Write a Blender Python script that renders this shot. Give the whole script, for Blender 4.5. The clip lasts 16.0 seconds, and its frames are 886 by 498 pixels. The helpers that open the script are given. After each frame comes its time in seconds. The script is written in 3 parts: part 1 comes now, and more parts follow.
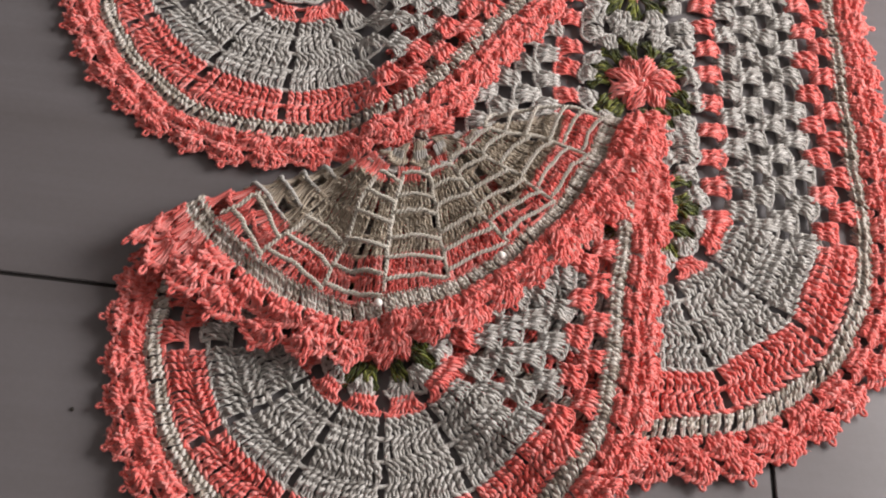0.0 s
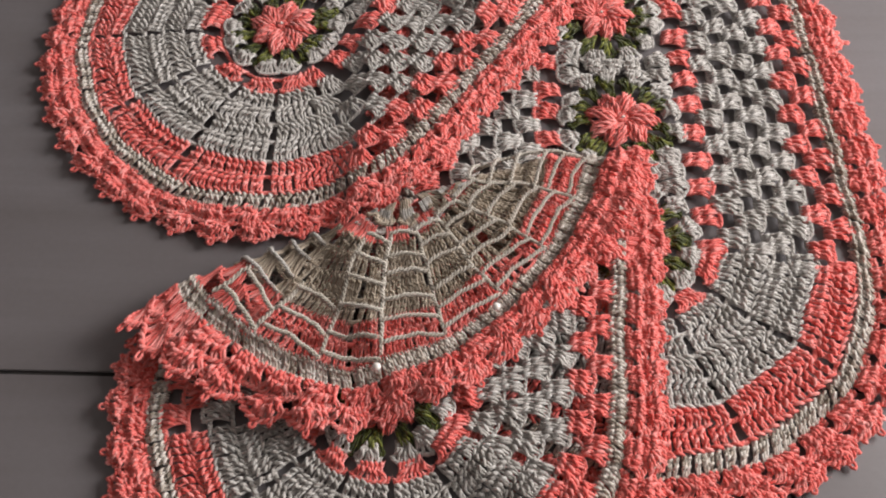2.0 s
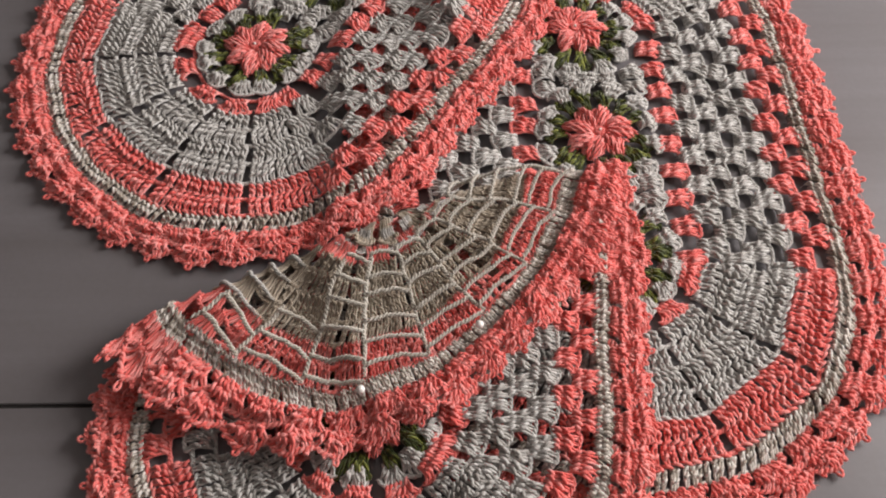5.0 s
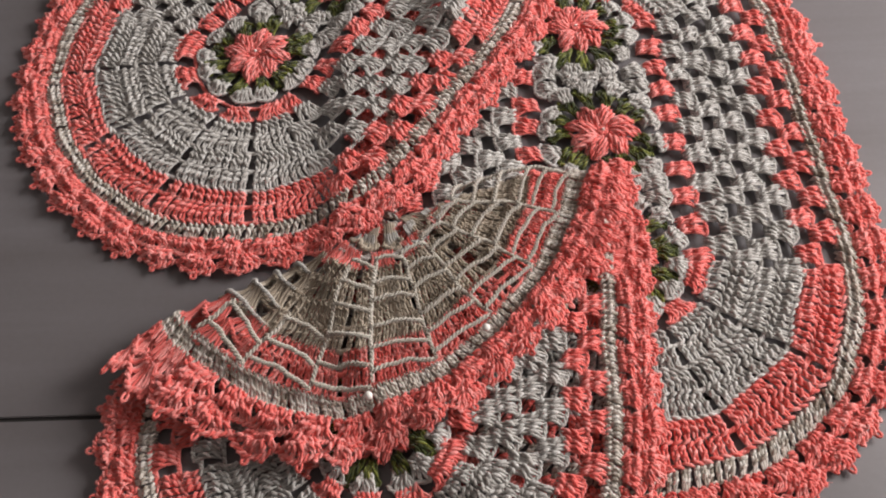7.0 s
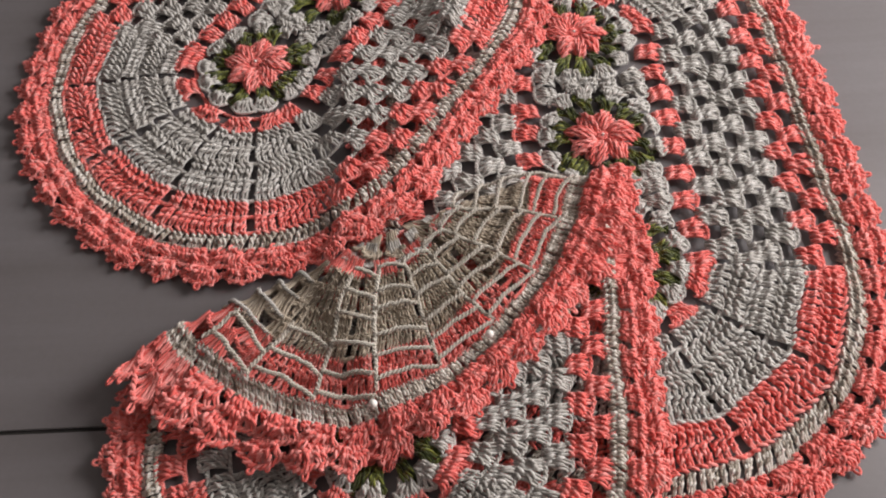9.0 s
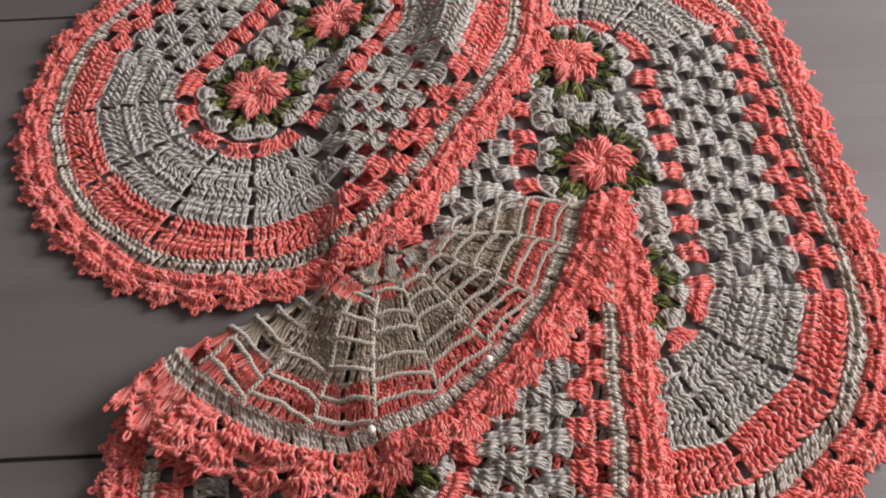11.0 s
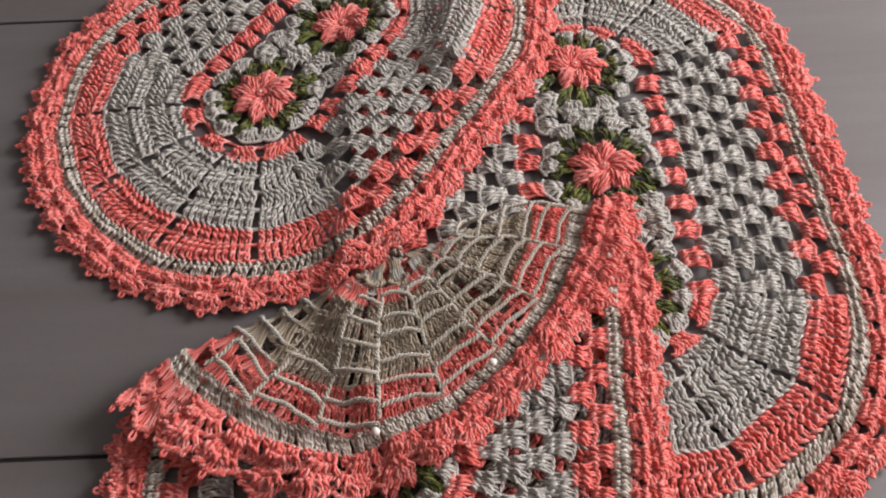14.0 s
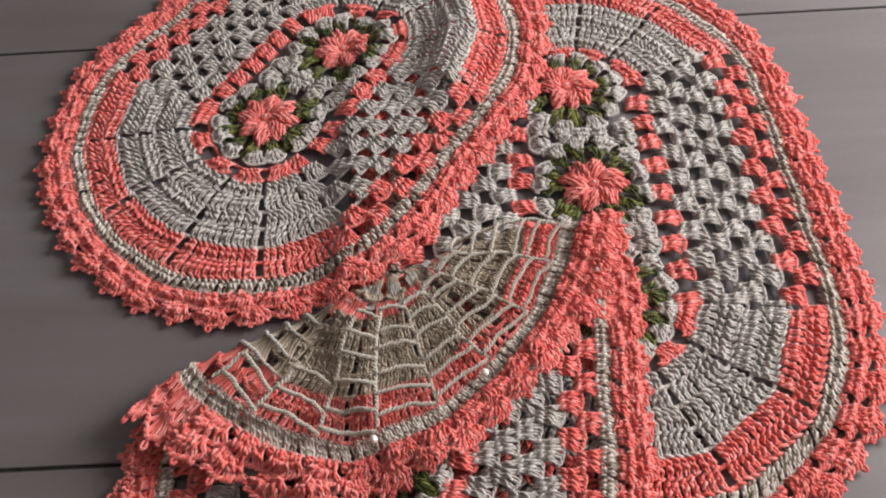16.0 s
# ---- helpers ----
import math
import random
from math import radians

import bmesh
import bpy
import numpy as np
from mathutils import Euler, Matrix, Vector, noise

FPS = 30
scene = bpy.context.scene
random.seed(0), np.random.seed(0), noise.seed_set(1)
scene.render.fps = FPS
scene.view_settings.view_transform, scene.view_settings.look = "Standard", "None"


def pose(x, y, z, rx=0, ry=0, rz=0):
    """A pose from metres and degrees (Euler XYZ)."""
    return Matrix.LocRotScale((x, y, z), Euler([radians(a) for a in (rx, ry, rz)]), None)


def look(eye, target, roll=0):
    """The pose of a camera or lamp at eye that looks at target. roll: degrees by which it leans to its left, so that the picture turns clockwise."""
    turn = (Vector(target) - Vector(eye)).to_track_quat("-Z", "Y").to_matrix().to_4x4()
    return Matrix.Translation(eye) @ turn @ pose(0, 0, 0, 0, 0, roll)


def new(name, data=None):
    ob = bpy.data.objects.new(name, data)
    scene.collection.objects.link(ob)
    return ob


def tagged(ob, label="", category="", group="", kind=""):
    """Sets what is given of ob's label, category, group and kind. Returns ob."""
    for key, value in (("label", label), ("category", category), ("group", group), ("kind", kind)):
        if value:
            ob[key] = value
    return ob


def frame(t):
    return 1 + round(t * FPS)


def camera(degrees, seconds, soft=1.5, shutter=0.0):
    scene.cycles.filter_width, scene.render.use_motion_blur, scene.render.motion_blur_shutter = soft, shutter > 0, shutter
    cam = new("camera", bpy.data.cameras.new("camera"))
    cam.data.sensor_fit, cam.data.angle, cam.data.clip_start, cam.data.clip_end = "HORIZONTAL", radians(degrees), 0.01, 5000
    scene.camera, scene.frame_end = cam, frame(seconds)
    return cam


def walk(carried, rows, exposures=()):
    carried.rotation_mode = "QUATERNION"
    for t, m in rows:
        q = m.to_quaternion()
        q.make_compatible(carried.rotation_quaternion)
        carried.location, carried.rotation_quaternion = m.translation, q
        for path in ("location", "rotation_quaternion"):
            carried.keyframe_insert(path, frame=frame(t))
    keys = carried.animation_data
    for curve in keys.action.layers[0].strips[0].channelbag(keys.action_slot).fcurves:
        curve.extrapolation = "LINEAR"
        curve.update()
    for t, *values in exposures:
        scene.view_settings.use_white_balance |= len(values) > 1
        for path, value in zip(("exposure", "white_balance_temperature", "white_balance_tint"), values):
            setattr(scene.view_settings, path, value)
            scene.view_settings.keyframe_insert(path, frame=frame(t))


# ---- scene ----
cam = camera(56.5, 16.0, soft=2.05)
PATH = [
    (0, (0.066, 0.12, 0.642), (0.072, 1.086, -1.109), 7.0),
    (0.5, (0.077, 0.119, 0.655), (0.066, 1.118, -1.077), 4.3),
    (1, (0.081, 0.117, 0.657), (0.051, 1.143, -1.06), 2.5),
    (1.5, (0.084, 0.133, 0.648), (0.055, 1.173, -1.06), 0.3),
    (2, (0.081, 0.132, 0.645), (0.054, 1.187, -1.054), -0.1),
    (2.5, (0.076, 0.132, 0.638), (0.053, 1.197, -1.055), 0.5),
    (3, (0.067, 0.13, 0.632), (0.067, 1.2, -1.057), 2.9),
    (3.5, (0.069, 0.131, 0.635), (0.073, 1.199, -1.056), 3.9),
    (4, (0.075, 0.134, 0.638), (0.081, 1.21, -1.048), 3.2),
    (4.2, (0.078, 0.137, 0.642), (0.09, 1.214, -1.043), 2.6),
    (6.5, (0.08, 0.141, 0.645), (0.091, 1.223, -1.038), -1.2),
    (7, (0.08, 0.142, 0.643), (0.09, 1.225, -1.038), -1.3),
    (7.5, (0.081, 0.142, 0.644), (0.091, 1.23, -1.034), -1.6),
    (8, (0.082, 0.142, 0.645), (0.093, 1.232, -1.032), -1.8),
    (8.5, (0.084, 0.141, 0.647), (0.096, 1.236, -1.027), -2.0),
    (9, (0.079, 0.142, 0.646), (0.087, 1.236, -1.028), -2.2),
    (9.5, (0.079, 0.14, 0.648), (0.09, 1.254, -1.013), -2.3),
    (12, (0.08, 0.142, 0.643), (0.092, 1.291, -0.994), -2.1),
    (12.5, (0.079, 0.142, 0.644), (0.088, 1.288, -0.995), -2.1),
    (13, (0.08, 0.14, 0.646), (0.09, 1.288, -0.991), -2.0),
    (13.5, (0.074, 0.134, 0.651), (0.087, 1.287, -0.983), -1.8),
    (14, (0.077, 0.138, 0.647), (0.086, 1.295, -0.984), -2.0),
    (14.5, (0.071, 0.136, 0.647), (0.077, 1.293, -0.985), -1.7),
    (15, (0.071, 0.142, 0.645), (0.077, 1.305, -0.982), -1.6),
    (15.5, (0.08, 0.157, 0.646), (0.131, 1.319, -0.981), -0.8),
    (16, (0.093, 0.118, 0.677), (0.074, 1.304, -0.934), -3.7),
]
walk(cam, [(t, look(eye, target, roll)) for t, eye, target, roll in PATH],
     [(0, 0.05), (1.5, -0.01), (3, -0.06), (9, -0.08), (14, -0.06), (16, 0.0)])

# ---- light: one window in the far wall of the room, and its sky ----
world = bpy.data.worlds.new("sky")
scene.world = world
world.use_nodes = True
wn = world.node_tree.nodes
sky = wn.new("ShaderNodeTexSky")
sky.sky_type, sky.sun_disc = "NISHITA", False
sky.sun_elevation, sky.sun_rotation = radians(35), radians(60)
wn["Background"].inputs["Strength"].default_value = 0.1
world.node_tree.links.new(sky.outputs[0], wn["Background"].inputs["Color"])

ROOM = (-1.9, 1.95, -1.6, 2.2, 2.6)            # x from, x to, y from, y to, height
WIN = (0.35, 1.65, 0.45, 1.65)                 # window in the east wall: y from, y to, sill, head
lamp = bpy.data.lights.new("window_daylight", "AREA")
lamp.shape, lamp.size, lamp.size_y, lamp.energy, lamp.color = "RECTANGLE", 1.26, 1.16, 85.0, (1.0, 0.942, 0.915)
new("window_daylight", lamp).matrix_world = look((ROOM[1] + 0.06, (WIN[0] + WIN[1]) / 2, (WIN[2] + WIN[3]) / 2), (0.2, 0.8, 0.4))


# ---- materials ----
def material(name):
    m = bpy.data.materials.new(name)
    m.use_nodes = True
    t = m.node_tree
    return m, t, t.nodes["Principled BSDF"]


def node(t, kind, **sockets):
    n = t.nodes.new(kind)
    for key, value in sockets.items():
        n.inputs[key.replace("_", " ")].default_value = value
    return n


def arith(t, op, a, b=0.0):
    n = t.nodes.new("ShaderNodeMath")
    n.operation = op
    for k, v in enumerate((a, b)):
        if isinstance(v, (int, float)):
            n.inputs[k].default_value = v
        else:
            t.links.new(v, n.inputs[k])
    return n.outputs[0]


def ramp(t, fac, stops):
    n = t.nodes.new("ShaderNodeValToRGB")
    while len(n.color_ramp.elements) < len(stops):
        n.color_ramp.elements.new(0.5)
    for e, (p, c) in zip(n.color_ramp.elements, stops):
        e.position, e.color = p, (*c, 1)
    t.links.new(fac, n.inputs[0])
    return n.outputs[0]


def yarn(name, stops, spread=0.55, scale=28.0, sheen=0.4):
    """Twisted cotton yarn: plies wind round each strand, the colour varies along it."""
    m, t, b = material(name)
    uv = t.nodes.new("ShaderNodeUVMap")
    sep = t.nodes.new("ShaderNodeSeparateXYZ")
    t.links.new(uv.outputs[0], sep.inputs[0])
    geo = t.nodes.new("ShaderNodeNewGeometry")
    isl = geo.outputs["Random Per Island"]
    pos = geo.outputs["Position"]
    big = node(t, "ShaderNodeTexNoise", Scale=scale, Detail=3.0, Roughness=0.6)
    fine = node(t, "ShaderNodeTexNoise", Scale=900.0, Detail=3.0, Roughness=0.7)
    t.links.new(pos, big.inputs["Vector"])
    t.links.new(pos, fine.inputs["Vector"])
    mix = arith(t, "ADD", arith(t, "MULTIPLY", big.outputs["Fac"], 1.0 - spread), arith(t, "MULTIPLY", isl, spread))
    mix = arith(t, "ADD", mix, arith(t, "MULTIPLY", arith(t, "SUBTRACT", fine.outputs["Fac"], 0.5), 0.6))
    col = ramp(t, mix, stops)
    t.links.new(col, b.inputs["Base Color"])
    turn = arith(t, "ADD", arith(t, "MULTIPLY", sep.outputs[0], 240.0), sep.outputs[1])
    ply = arith(t, "ABSOLUTE", arith(t, "SINE", arith(t, "MULTIPLY", turn, 2 * math.pi)))
    relief = arith(t, "ADD", ply, arith(t, "MULTIPLY", fine.outputs["Fac"], 1.6))
    bump = node(t, "ShaderNodeBump", Strength=0.45, Distance=0.0005)
    t.links.new(relief, bump.inputs["Height"])
    t.links.new(bump.outputs[0], b.inputs["Normal"])
    b.inputs["Roughness"].default_value = 0.9
    b.inputs["Specular IOR Level"].default_value = 0.12
    b.inputs["Sheen Weight"].default_value = sheen
    b.inputs["Sheen Roughness"].default_value = 0.5
    glow = t.nodes.new("ShaderNodeBsdfTranslucent")
    t.links.new(col, glow.inputs["Color"])
    both = t.nodes.new("ShaderNodeMixShader")
    both.inputs[0].default_value = 0.13
    t.links.new(b.outputs[0], both.inputs[1])
    t.links.new(glow.outputs[0], both.inputs[2])
    t.links.new(both.outputs[0], t.nodes["Material Output"].inputs["Surface"])
    return m


# coral's red low stop paints bounce-reddened shade, its pink high stop pale highlights
CORAL = yarn("coral_cotton", [(0.2, (0.82, 0.138, 0.116)), (0.5, (0.98, 0.246, 0.218)), (0.85, (1.0, 0.43, 0.395))])
WHITE = yarn("natural_white_cotton", [(0.2, (0.43, 0.405, 0.375)), (0.5, (0.60, 0.575, 0.54)), (0.85, (0.74, 0.72, 0.69))])
ECRU = yarn("mottled_ecru_cotton", [(0.16, (0.22, 0.175, 0.13)), (0.32, (0.50, 0.44, 0.37)), (0.48, (0.71, 0.65, 0.58)), (0.85, (0.82, 0.78, 0.73))], 0.6, 90.0)
GREEN = yarn("variegated_green_cotton", [(0.25, (0.035, 0.045, 0.012)), (0.5, (0.062, 0.074, 0.016)), (0.64, (0.17, 0.19, 0.03)), (0.85, (0.36, 0.37, 0.085))], 0.4, 55.0)
CORD = yarn("cream_cotton_cord", [(0.2, (0.50, 0.455, 0.39)), (0.5, (0.64, 0.595, 0.52)), (0.85, (0.74, 0.70, 0.63))])

# white yarn of the turned-up end, its warm shade put into the colour
SHADED_WHITE = yarn("shaded_white_cotton", [(0.2, (0.38, 0.31, 0.235)), (0.5, (0.54, 0.455, 0.355)), (0.85, (0.68, 0.595, 0.485))])

PEARL, t, b = material("pearl_bead")
b.inputs["Base Color"].default_value = (0.92, 0.89, 0.84, 1)
b.inputs["Roughness"].default_value = 0.22
b.inputs["Coat Weight"].default_value = 0.4

TILE, t, b = material("grey_porcelain")
geo = t.nodes.new("ShaderNodeNewGeometry")
mp = t.nodes.new("ShaderNodeMapping")
mp.inputs["Scale"].default_value = (0.5, 2.6, 1.0)
t.links.new(geo.outputs["Position"], mp.inputs[0])
n1 = node(t, "ShaderNodeTexNoise", Scale=2.2, Detail=5.0, Roughness=0.55)
t.links.new(mp.outputs[0], n1.inputs["Vector"])
n2 = node(t, "ShaderNodeTexNoise", Scale=160.0, Detail=4.0, Roughness=0.7)
t.links.new(geo.outputs["Position"], n2.inputs["Vector"])
mp2 = t.nodes.new("ShaderNodeMapping")
mp2.inputs["Scale"].default_value = (1.5, 42.0, 1.0)
t.links.new(geo.outputs["Position"], mp2.inputs[0])
n3 = node(t, "ShaderNodeTexNoise", Scale=1.0, Detail=4.0, Roughness=0.6)
t.links.new(mp2.outputs[0], n3.inputs["Vector"])
fac = arith(t, "ADD", n1.outputs["Fac"], arith(t, "MULTIPLY", arith(t, "SUBTRACT", n2.outputs["Fac"], 0.5), 0.2))
fac = arith(t, "ADD", fac, arith(t, "MULTIPLY", arith(t, "SUBTRACT", n3.outputs["Fac"], 0.5), 0.3))
t.links.new(ramp(t, fac, [(0.3, (0.150, 0.137, 0.138)), (0.55, (0.184, 0.172, 0.178)), (0.75, (0.222, 0.213, 0.223))]), b.inputs["Base Color"])
rg = arith(t, "ADD", arith(t, "MULTIPLY", n1.outputs["Fac"], 0.16), 0.30)
t.links.new(rg, b.inputs["Roughness"])
bp = node(t, "ShaderNodeBump", Strength=0.06, Distance=0.001)
t.links.new(n2.outputs["Fac"], bp.inputs["Height"])
t.links.new(bp.outputs[0], b.inputs["Normal"])

GROUT, t, b = material("dark_grout")
n1 = node(t, "ShaderNodeTexNoise", Scale=300.0, Detail=3.0)
t.links.new(ramp(t, n1.outputs["Fac"], [(0.3, (0.012, 0.011, 0.011)), (0.7, (0.035, 0.03, 0.028))]), b.inputs["Base Color"])
b.inputs["Roughness"].default_value = 0.9


def plaster(name, colour):
    m, t, b = material(name)
    n = node(t, "ShaderNodeTexNoise", Scale=3.0, Detail=6.0)
    t.links.new(ramp(t, n.outputs["Fac"], [(0.3, tuple(c * 0.93 for c in colour)), (0.7, colour)]), b.inputs["Base Color"])
    b.inputs["Roughness"].default_value = 0.85
    return m


PAINT = plaster("wall_paint", (0.27, 0.243, 0.236))
CEIL = plaster("ceiling_paint", (0.62, 0.60, 0.58))


# ---- mesh helpers ----
def mesh_of(name, v, f, mat, uv=None, smooth=True):
    """A mesh out of arrays: vertices (n, 3), quads (m, 4), loop uvs (m, 4, 2)."""
    me = bpy.data.meshes.new(name)
    me.vertices.add(len(v))
    me.vertices.foreach_set("co", np.asarray(v, np.float32).ravel())
    me.loops.add(f.size)
    me.loops.foreach_set("vertex_index", f.ravel().astype(np.int32))
    me.polygons.add(len(f))
    me.polygons.foreach_set("loop_start", np.arange(0, f.size, 4, dtype=np.int32))
    me.polygons.foreach_set("use_smooth", np.full(len(f), smooth))
    if uv is not None:
        me.uv_layers.new(name="yarn").data.foreach_set("uv", uv.astype(np.float32).ravel())
    me.update(calc_edges=True)
    me.materials.append(mat)
    return me


def part(name, me, parent, label=""):
    ob = new(name, me)
    ob.parent = parent
    if parent.location.length:
        ob.matrix_parent_inverse = Matrix.Translation(-parent.location)
    return tagged(ob, label)


def box(name, x0, x1, y0, y1, z0, z1, mat, bevel=0.0):
    bm = bmesh.new()
    bmesh.ops.create_cube(bm, size=1)
    for q in bm.verts:
        q.co = (x0 + (q.co.x + 0.5) * (x1 - x0), y0 + (q.co.y + 0.5) * (y1 - y0), z0 + (q.co.z + 0.5) * (z1 - z0))
    if bevel:
        bmesh.ops.bevel(bm, geom=bm.edges[:], offset=bevel, segments=2, affect="EDGES")
    me = bpy.data.meshes.new(name)
    bm.to_mesh(me)
    bm.free()
    me.materials.append(mat)
    return new(name, me)


class Strands:
    """Collects yarn strands as tapered tubes in a rug's own flat coordinates (x, y, height)."""

    def __init__(self):
        self.v, self.f, self.uv, self.n = [], [], [], 0

    def add(self, paths, radius=0.0021, sides=6):
        p = np.asarray(paths, float)
        if p.ndim == 2:
            p = p[None]
        m, n, _ = p.shape
        tan = np.gradient(p, axis=1)
        tan /= np.linalg.norm(tan, axis=2, keepdims=True) + 1e-9
        side = np.cross(tan, np.array((0.0, 0.05, 1.0)))
        side /= np.linalg.norm(side, axis=2, keepdims=True) + 1e-9
        up = np.cross(side, tan)
        q = np.linspace(0, 1, n)
        rad = (radius * np.clip(np.minimum(q, 1 - q) * 8 + 0.45, 0, 1))[None, :, None, None]
        a = np.arange(sides) * 2 * math.pi / sides
        v = p[:, :, None] + rad * (np.cos(a)[None, None, :, None] * side[:, :, None] + np.sin(a)[None, None, :, None] * up[:, :, None])
        step = np.linalg.norm(np.diff(p, axis=1), axis=2)
        u = np.concatenate([np.zeros((m, 1)), np.cumsum(step, axis=1)], axis=1)
        i, j, k = np.meshgrid(np.arange(m), np.arange(n - 1), np.arange(sides), indexing="ij")
        k1 = (k + 1) % sides
        f = np.stack([(i * n + j) * sides + k, (i * n + j) * sides + k1, (i * n + j + 1) * sides + k1, (i * n + j + 1) * sides + k], -1).reshape(-1, 4)
        u0, u1 = u[i, j], u[i, j + 1]
        w0, w1 = k / sides, (k + 1) / sides
        uv = np.stack([np.stack([u0, w0], -1), np.stack([u0, w1], -1), np.stack([u1, w1], -1), np.stack([u1, w0], -1)], 3).reshape(-1, 4, 2)
        self.v.append(v.reshape(-1, 3))
        self.f.append(f + self.n)
        self.uv.append(uv)
        self.n += m * n * sides

    def fuzz(self):
        """Loose fibres that stand off the yarn."""
        v = np.concatenate(self.v)
        k = max(2, len(v) // 110)
        at = v[rng.integers(0, len(v), k)]
        way = rng.normal(size=(k, 3)) * (1, 1, 0.6)
        way[:, 2] = np.abs(way[:, 2]) * np.where(at[:, 2] > 0.003, 1, -1)
        way /= np.linalg.norm(way, axis=1, keepdims=True)
        bend = rng.normal(size=(k, 3)) * 0.5
        q = np.linspace(0, 1, 4)[None, :, None]
        ln = rng.uniform(0.0015, 0.0042, (k, 1, 1))
        self.add(at[:, None] + ln * (way[:, None] * q + bend[:, None] * q * q), 0.00021, 3)

    def mesh(self, name, mat, warp):
        self.fuzz()
        return mesh_of(name, warp(np.concatenate(self.v)), np.concatenate(self.f), mat, np.concatenate(self.uv))


rng = np.random.default_rng(7)
YARN = 0.00122


def posts(st, base, top, h0=0.003, h1=0.006, puff=0.002, bow=0.0, radius=YARN, flip=False, uneven=0.0006, half=0.0014, foot=1.0, slant=1.0, n=6, back=False, bold=0.0):
    """Double-crochet posts: two legs side by side from each base to each top, and two yarn-overs that cross them."""
    base, top = np.atleast_2d(base), np.atleast_2d(top)
    m = len(base)
    d = top - base
    ln = np.linalg.norm(d, axis=1, keepdims=True) + 1e-9
    sd = np.stack([-d[:, 1], d[:, 0]], 1) / ln
    bow = np.broadcast_to(np.asarray(bow, float), (m,))[:, None]
    lift = rng.uniform(-uneven, uneven, (m, 1))
    sway = rng.normal(0, 0.0003, (m, 1))

    def strand(q, lat, up, thick):
        h = h0 + (h1 - h0) * q + puff * np.sin(math.pi * q) + lift + up
        if flip:
            h = 0.006 - h
        lat = lat * (foot + (1 - foot) * q) + (bow + sway) * np.sin(math.pi * q)
        xy = base[:, None] + d[:, None] * q[..., None] + sd[:, None] * lat[..., None]
        st.add(np.concatenate([xy, np.broadcast_to(h, lat.shape)[..., None]], 2), thick, 5)

    q = np.linspace(0, 1, n)[None, :]
    one = np.ones((m, 1))
    for side in (-1.0, 1.0):
        strand(q * one, side * half * (1 - 0.35 * q ** 3) * one + rng.normal(0, 0.00025, (m, n)), 0.0, radius)
    u = np.linspace(-1, 1, 5)[None, :]
    for at, long in ((0.22, 0.15 - 0.03 * bold), (0.60, 0.17 - 0.04 * bold)):
        mid = at + rng.normal(0, 0.025, (m, 1))
        lean = slant * half * rng.uniform(1.35, 1.75, (m, 1)) * (1 + 0.12 * bold)
        strand(np.clip(mid + long * u, 0, 1), lean * u, 0.0021 + 0.0008 * bold - (0.0022 + 0.0006 * bold) * u ** 2, radius * (1.05 + 0.2 * bold))
        if back:
            strand(np.clip(mid + 0.8 * long * u, 0, 1), -lean * u, -0.0015 + 0.0020 * u ** 2, radius * 0.95)


def resample(pts, n):
    pts = np.asarray(pts, float)
    s = np.concatenate([[0], np.cumsum(np.linalg.norm(np.diff(pts, axis=0), axis=1))])
    q = np.linspace(0, s[-1], n)
    return np.stack([np.interp(q, s, pts[:, k]) for k in range(pts.shape[1])], 1), s[-1]


def braid(st, pts, pitch=0.0085, amp=0.0016, h=0.0065, radius=0.00145):
    """The chain along the top of a row: two strands that cross at every stitch."""
    _, ln = resample(pts, 2)
    n = max(5, int(ln / pitch * 5))
    p, ln = resample(pts, n)
    if p.shape[1] == 2:
        p = np.concatenate([p, np.full((n, 1), h)], 1)
    t = np.gradient(p[:, :2], axis=0)
    t /= np.linalg.norm(t, axis=1, keepdims=True) + 1e-9
    sd = np.stack([-t[:, 1], t[:, 0]], 1)
    ph = np.linspace(0, 2 * math.pi * ln / pitch, n) + rng.uniform(0, 6)
    for s in (0.0, math.pi):
        w = p.copy()
        w[:, :2] += sd * (amp * np.sin(ph + s))[:, None]
        w[:, 2] += amp * 0.7 * np.cos(ph + s)
        st.add(w, radius)


def fan(st, foot, out, r, spread, count, point=0.0, puff=0.0035, width=None, chain=True, h1=0.006, bend=1.0, dome=0.16, flip=False, uneven=0.0006, half=0.0014, radius=YARN, knot=0.0016, cord=0.00145, bold=0.0):
    """Posts that fan out of one foot. out: unit direction; spread: half width at the top; point: how far the middle leads."""
    out = np.asarray(out, float)
    sd = np.array((-out[1], out[0]))
    w = np.linspace(-1, 1, count)
    foot = np.asarray(foot, float)
    jit = rng.normal(0, 0.0009, (count, 2))
    wide = 0.28 if width is None else width
    tops = foot + out * (r * (1 - dome * w ** 2 * (1 + point)))[:, None] + sd * (spread * w)[:, None] + jit
    base = foot + sd * (spread * wide * w)[:, None] + out * 0.001
    posts(st, base, tops, puff=puff, bow=-0.0035 * bend * w * spread / 0.013, h1=h1, flip=flip, uneven=uneven, half=half, foot=0.35 + 0.65 * wide, radius=radius, bold=bold, slant=rng.choice([-1.0, 1.0]))
    if chain:
        arc = np.concatenate([[tops[0] - out * 0.004 - sd * 0.0015], tops, [tops[-1] - out * 0.004 + sd * 0.0015]])
        braid(st, arc, h=0.006 - h1 if flip else h1, amp=knot, pitch=0.0085 - 1.5 * (knot - 0.0016), radius=cord)
    return tops


